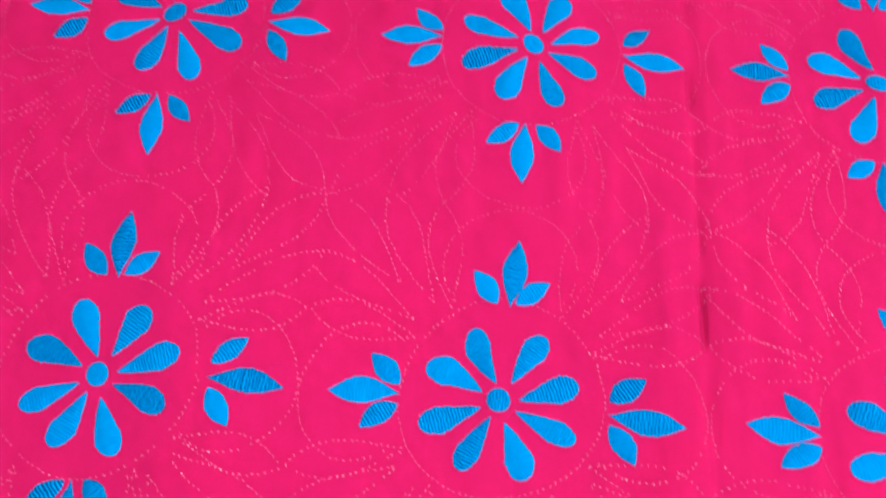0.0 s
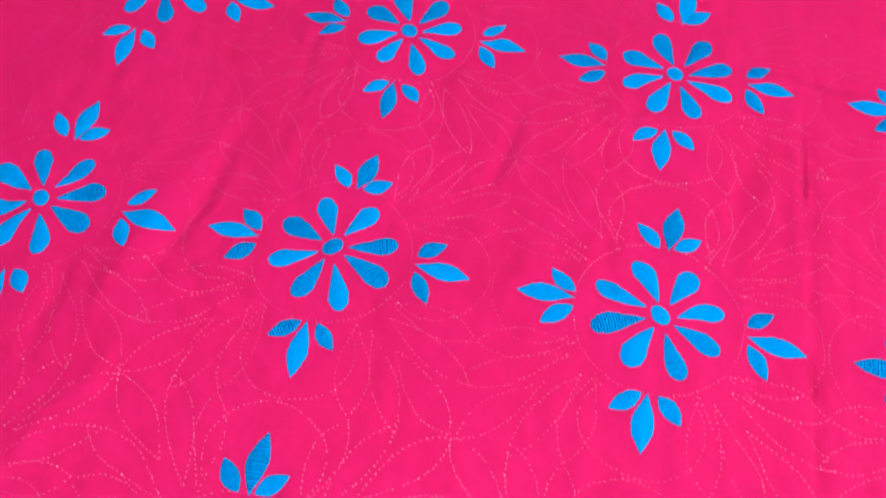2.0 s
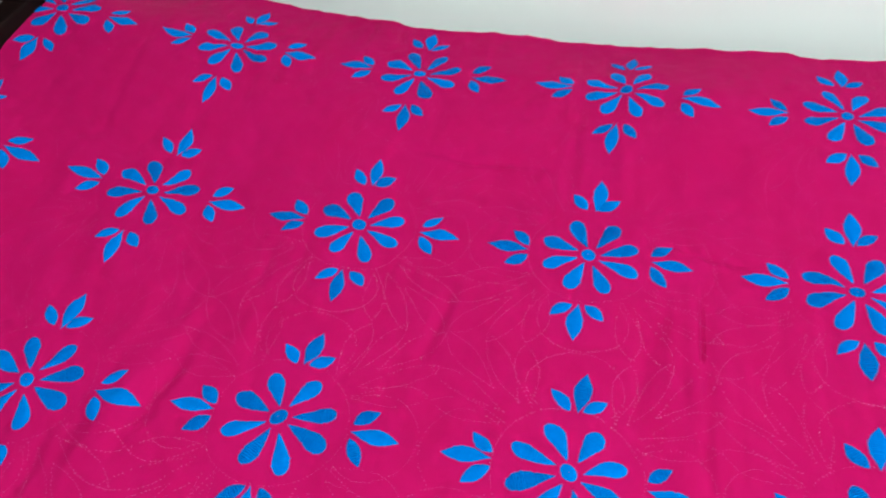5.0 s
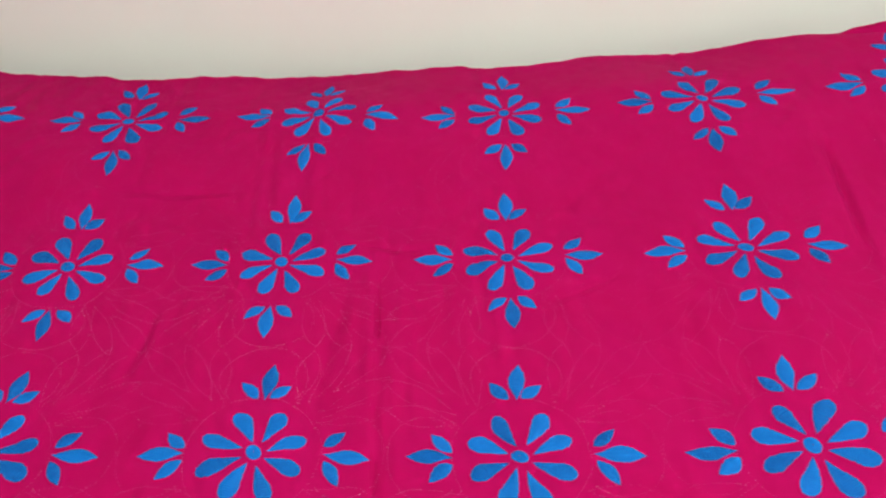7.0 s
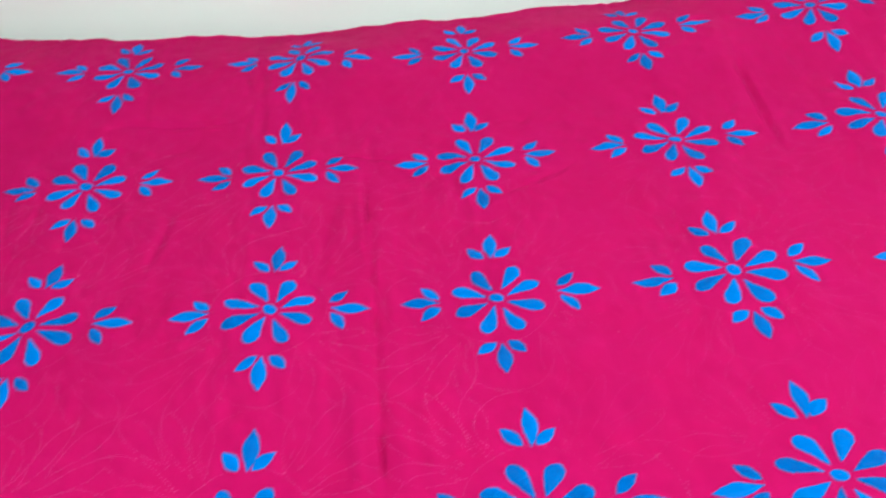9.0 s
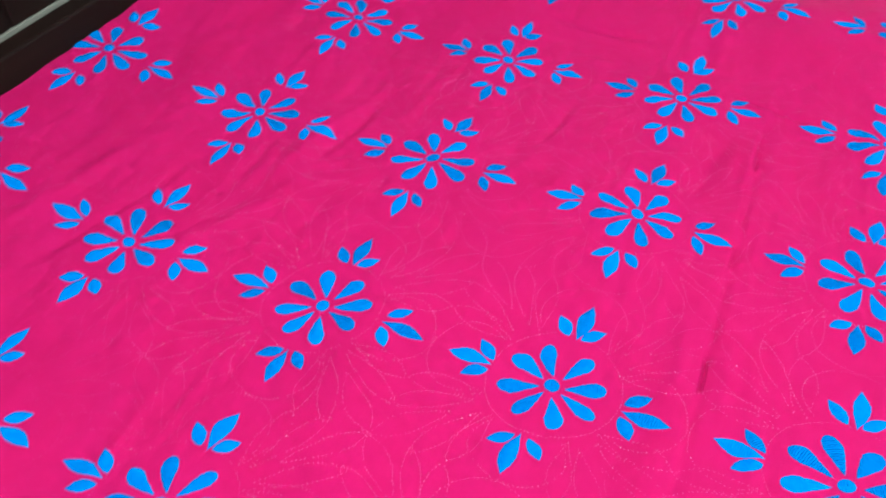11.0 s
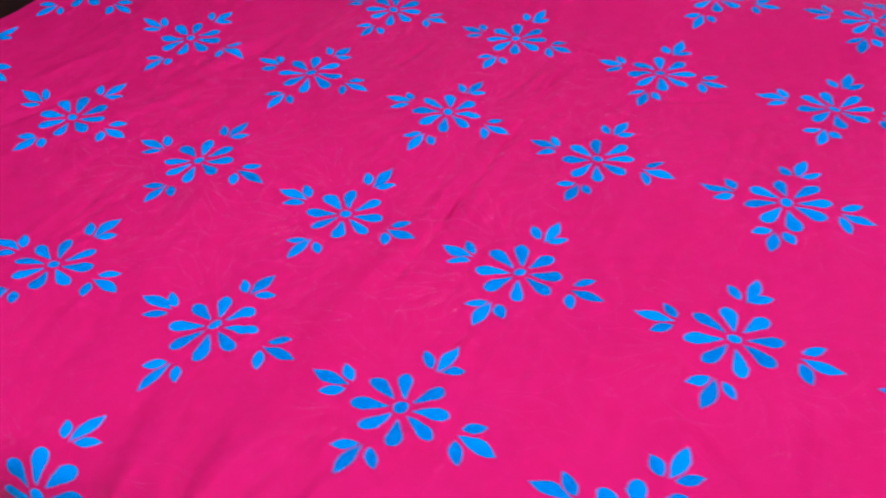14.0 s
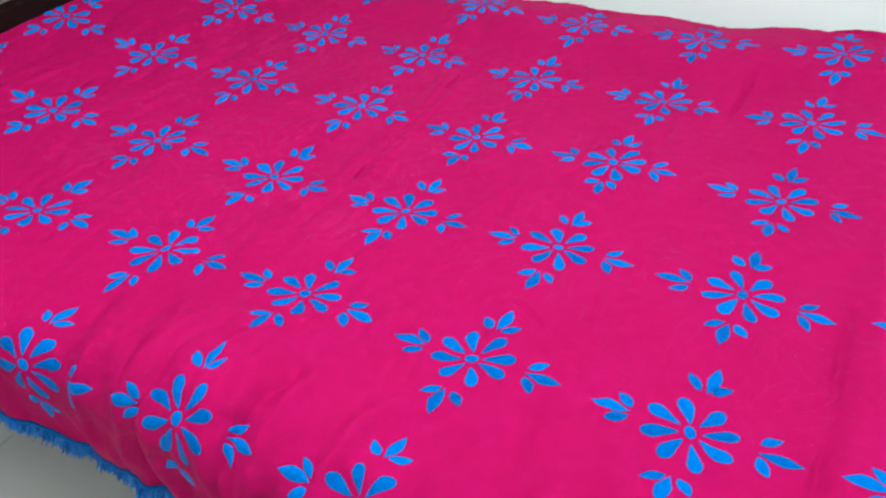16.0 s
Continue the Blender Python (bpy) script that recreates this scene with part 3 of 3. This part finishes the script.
def motif_patches(c, r, rng):
    """Petals and leaves of one flower about its own centre."""
    petals, leaves = [], []
    lean = radians(rng.uniform(-1.2, 1.2))
    spin = np.array([[math.cos(lean), math.sin(lean)], [-math.sin(lean), math.cos(lean)]])
    for x, y, turn, long in PETAL_STENCIL:
        root = np.array((x, y)) / 1000 @ spin
        petals.append(stitched_patch(root, lean + radians(turn + rng.uniform(-2.0, 2.0)), long / 1000 * rng.uniform(0.96, 1.04),
                                     0.0200 * rng.uniform(0.90, 1.10), "petal", rng))
    for n, (x, y, turn, long) in enumerate(LEAF_STENCIL):
        middle = n % 3 == 0
        shift = np.array(SPRIG_SHIFT.get((c, r, n // 3), (0, 0))) / 1000
        root = np.array((x, y)) / 1000 @ spin + shift * (0.5 if middle else 0.7)
        way = long / 1000 * rng.uniform(0.97, 1.03) * np.array((math.cos(radians(turn)), math.sin(radians(turn)))) @ spin
        if middle:
            way = way + 0.5 * shift
        leaves.append(stitched_patch(root, math.atan2(way[1], way[0]) + radians(rng.uniform(-3, 3)), np.hypot(*way),
                                     (0.0182 if middle else 0.0152) * rng.uniform(0.90, 1.10), "tip" if middle else "leaf", rng))
    return petals, leaves


def laid(patch, cu, cv):
    place, lift, uvs, quads = patch
    u, v = drift(place[:, 0] + cu, place[:, 1] + cv)
    inside = u.min() > U0 and u.max() < U1 and (v < wall_hem(u) - 0.004).all() and v.min() > HEM_AT + 0.002
    return (on_cloth(u, v, lift)[0], quads, uvs) if inside else None


def joined(pieces):
    starts = np.cumsum([0] + [len(p[0]) for p in pieces])
    return (np.concatenate([p[0] for p in pieces]), np.concatenate([p[1] + s for p, s in zip(pieces, starts)]),
            np.concatenate([p[2] for p in pieces]))


def flower(parent, c, r, rng, rest_petals, rest_leaves):
    cu, cv = PITCH * (c - 3), PITCH * (3 - r)
    n, rings = 16, 4
    turn = np.linspace(0, 2 * np.pi, n + 1)[:-1]
    lean, wide, high = rng.uniform(0, 3.1), 0.0098 * rng.uniform(0.85, 1.1), 0.0082 * rng.uniform(0.85, 1.1)
    rad = np.linspace(0.06, 1, rings)[:, None]
    x, y = rad * wide * np.cos(turn), rad * high * np.sin(turn)
    place = np.stack([x * math.cos(lean) - y * math.sin(lean), x * math.sin(lean) + y * math.cos(lean)], -1).reshape(-1, 2)
    lift = (0.0003 + 0.0017 * np.sqrt(1 - 0.98 * rad**2) + 0 * x).ravel()
    i, k = np.arange(rings - 1)[:, None] * n, np.arange(n)[None, :]
    quads = np.stack([i + k, i + n + k, i + n + (k + 1) % n, i + (k + 1) % n], -1).reshape(-1, 4)
    done = laid((place, lift, place + rng.uniform(0, 50, 2), quads), cu, cv)
    if done is None:
        return
    centre = sheet("flower", done[0], done[1], SATIN, parent, "blue satin-stitch flower with eight petals", done[2])
    petals, leaves = motif_patches(c, r, rng)
    for patches, name, rest, apart in ((petals, "petal", rest_petals, 1 <= c <= 6), (leaves, "leaf", rest_leaves, 2 <= c <= 6 and r <= 4)):
        for patch in patches:
            piece = laid(patch, cu, cv)
            if piece is None:
                continue
            if apart:
                sheet(name, piece[0], piece[1], SATIN, centre, "", piece[2])
            else:
                rest.append(piece)


def running_stitches(parent, columns, rows):
    rng = np.random.default_rng(21)
    ends = []
    for line in QUILT:
        for c in columns:
            for r in rows:
                p = resampled(line, 0.0046 * rng.uniform(0.92, 1.10))
                if len(p) < 3:
                    continue
                d = np.gradient(p, axis=0)
                d = d / np.linalg.norm(d, axis=1, keepdims=True)
                side = np.stack([-d[:, 1], d[:, 0]], -1)
                sway = 0.0022 * lattice_noise(np.arange(len(p)) * 0.11 + rng.uniform(0, 90), np.zeros(len(p)) + rng.uniform(0, 90))
                p = p + side * (sway + 0.00025 * rng.standard_normal(len(p)))[:, None] + d * (0.0004 * rng.standard_normal(len(p)))[:, None]
                half = 0.00068 * rng.uniform(0.75, 1.2, len(p))[:, None]
                keep = rng.random(len(p)) > 0.07
                centre = np.array([PITCH * (c - 3), PITCH * (3 - r)])
                ends.append(np.stack([p - d * half, p + d * half], 1)[keep] + centre)
    ends = np.concatenate(ends)
    u, v = drift(ends[..., 0], ends[..., 1])
    ok = (u.min(1) > U0) & (u.max(1) < U1) & (v.min(1) > HEM_AT + 0.003) & (v < wall_hem(u) - 0.004).all(1)
    u, v = u[ok], v[ok]
    place, nrm = on_cloth(u, v, 0 * u)
    way = place[:, 1] - place[:, 0]
    way = way / np.linalg.norm(way, axis=1, keepdims=True)
    side = np.cross(nrm[:, 0], way) * 0.00037
    show = 0.80 + 0.24 * ramp(lattice_noise(u[:, :1] * 9 + 71, v[:, :1] * 9 + 13), -0.35, 0.45) - 0.40 * ramp(v[:, :1], 0.48, 0.75) - 0.30 * ramp(-v[:, :1], 0.12, 0.30) - 0.28 * ramp(u[:, :1], 0.22, 0.42) - 0.30 * ramp(-u[:, :1], 0.42, 0.62)
    show = np.maximum(show, 0.34)
    side = side * show
    middle = place.mean(1, keepdims=True)
    place = middle + (place - middle) * show[:, None]
    rise = nrm[:, 0] * 0.0005 * show
    base = nrm[:, 0] * 0.0001
    verts = np.stack([place[:, 0] - side + base, place[:, 0] + rise, place[:, 0] + side + base,
                      place[:, 1] - side + base, place[:, 1] + rise, place[:, 1] + side + base], 1).reshape(-1, 3)
    k = np.arange(len(place))[:, None] * 6
    quads = np.concatenate([k + np.array([0, 3, 4, 1]), k + np.array([1, 4, 5, 2])])
    ob = sheet("running_stitches", verts, quads, STITCH, parent, "pale pink running stitches in rows of dashes", smooth=False)
    tagged(ob, kind="stuff")


def fringe(parent):
    rng = np.random.default_rng(5)
    us = np.linspace(U0 + 0.01, U1 - 0.01, 300)
    core, nrm = on_cloth(us, 0 * us + HEM_AT + 0.001, 0 * us + 0.001)
    turns = np.linspace(0, 2 * np.pi, 7)[:-1]
    ring = [core + (nrm * math.sin(a) + np.array([0, 0, 1]) * math.cos(a)) * 0.0042 for a in turns]
    verts = np.stack(ring, 1).reshape(-1, 3)
    i, k = np.arange(len(us) - 1)[:, None] * 6, np.arange(6)[None, :]
    quads = np.stack([i + k, i + (k + 1) % 6, i + 6 + (k + 1) % 6, i + 6 + k], -1).reshape(-1, 4)
    band = sheet("fringe_band", verts, quads, SATIN, parent, "bright blue braided fringe band", np.stack([verts[:, 0], verts[:, 2]], -1))
    count = 24000
    u = np.sort(rng.uniform(U0 + 0.01, U1 - 0.01, count))
    tuft = lattice_noise(u * 70, u * 0 + 3)
    base, nrm = on_cloth(u, 0 * u + HEM_AT, 0 * u + 0.001)
    length = (0.018 + 0.003 * tuft + 0.004 * lattice_noise(u * 21, u * 0)) * rng.uniform(0.65, 1.06, count)
    pull = np.stack([0.09 * rng.standard_normal(count) + 0.30 * lattice_noise(u * 55, u * 0 + 9), -0.15 + 0.20 * rng.standard_normal(count), -np.ones(count)], -1)
    bend = np.stack([0.14 * rng.standard_normal(count), 0.16 * rng.standard_normal(count), -0.3 * np.ones(count)], -1)
    side = np.cross(pull, rng.standard_normal((count, 3)))
    side = side / np.linalg.norm(side, axis=1, keepdims=True) * 0.0016
    base = base + rng.standard_normal((count, 3)) * 0.0014
    verts = []
    for s, w in ((0, 1.0), (0.45, 0.9), (0.8, 0.7), (1.0, 0.25)):
        mid = base + length[:, None] * (pull * s + bend * s * s)
        verts += [mid - side * w, mid + side * w]
    verts = np.stack(verts, 1).reshape(-1, 3)
    k = np.arange(count)[:, None] * 8
    quads = np.concatenate([k + np.array([2 * j, 2 * j + 1, 2 * j + 3, 2 * j + 2]) for j in range(3)])
    ob = sheet("fringe_threads", verts, quads, FRINGE, band, "fluffy blue cut fringe threads", smooth=False)
    tagged(ob, kind="stuff")


def bedspread():
    cover = tagged(new("bedspread"), "bright pink quilted bedspread with blue embroidered flowers over the mattress", "bedspread")
    cloth_mesh(cover)
    hem_roll(cover)
    fringe(cover)
    running_stitches(cover, range(0, 8), range(0, 6))
    rng = np.random.default_rng(11)
    rest_petals, rest_leaves = [], []
    for r in range(6):
        for c in range(0, 8):
            flower(cover, c, r, rng, rest_petals, rest_leaves)
    for name, rest in (("outer_petals", rest_petals), ("outer_leaves", rest_leaves)):
        v, q, t = joined(rest)
        tagged(sheet(name, v, q, SATIN, cover, "", t), kind="stuff")


def floor_tiles(base):
    side, gap = 0.60, 0.003
    shapes = []
    for deep in (side, 0.15):
        me = bpy.data.meshes.new("tile")
        bm = box(bmesh.new(), (gap / 2, gap / 2, -0.006), (side - gap / 2, deep - gap / 2, 0.0), 0.0012, 1)
        bm.to_mesh(me)
        bm.free()
        me.materials.append(TILE)
        shapes.append(me)
    for i in range(-3, 6):
        for j in range(-5, 3):
            ob = new("tile", shapes[1] if j == 2 else shapes[0])
            ob.parent = base
            ob.location = (-0.40 + side * i, -0.20 + side * j, 0)


floor = room()
ceiling_lamp()
bed()
mattress()
bedspread()
floor_tiles(floor)
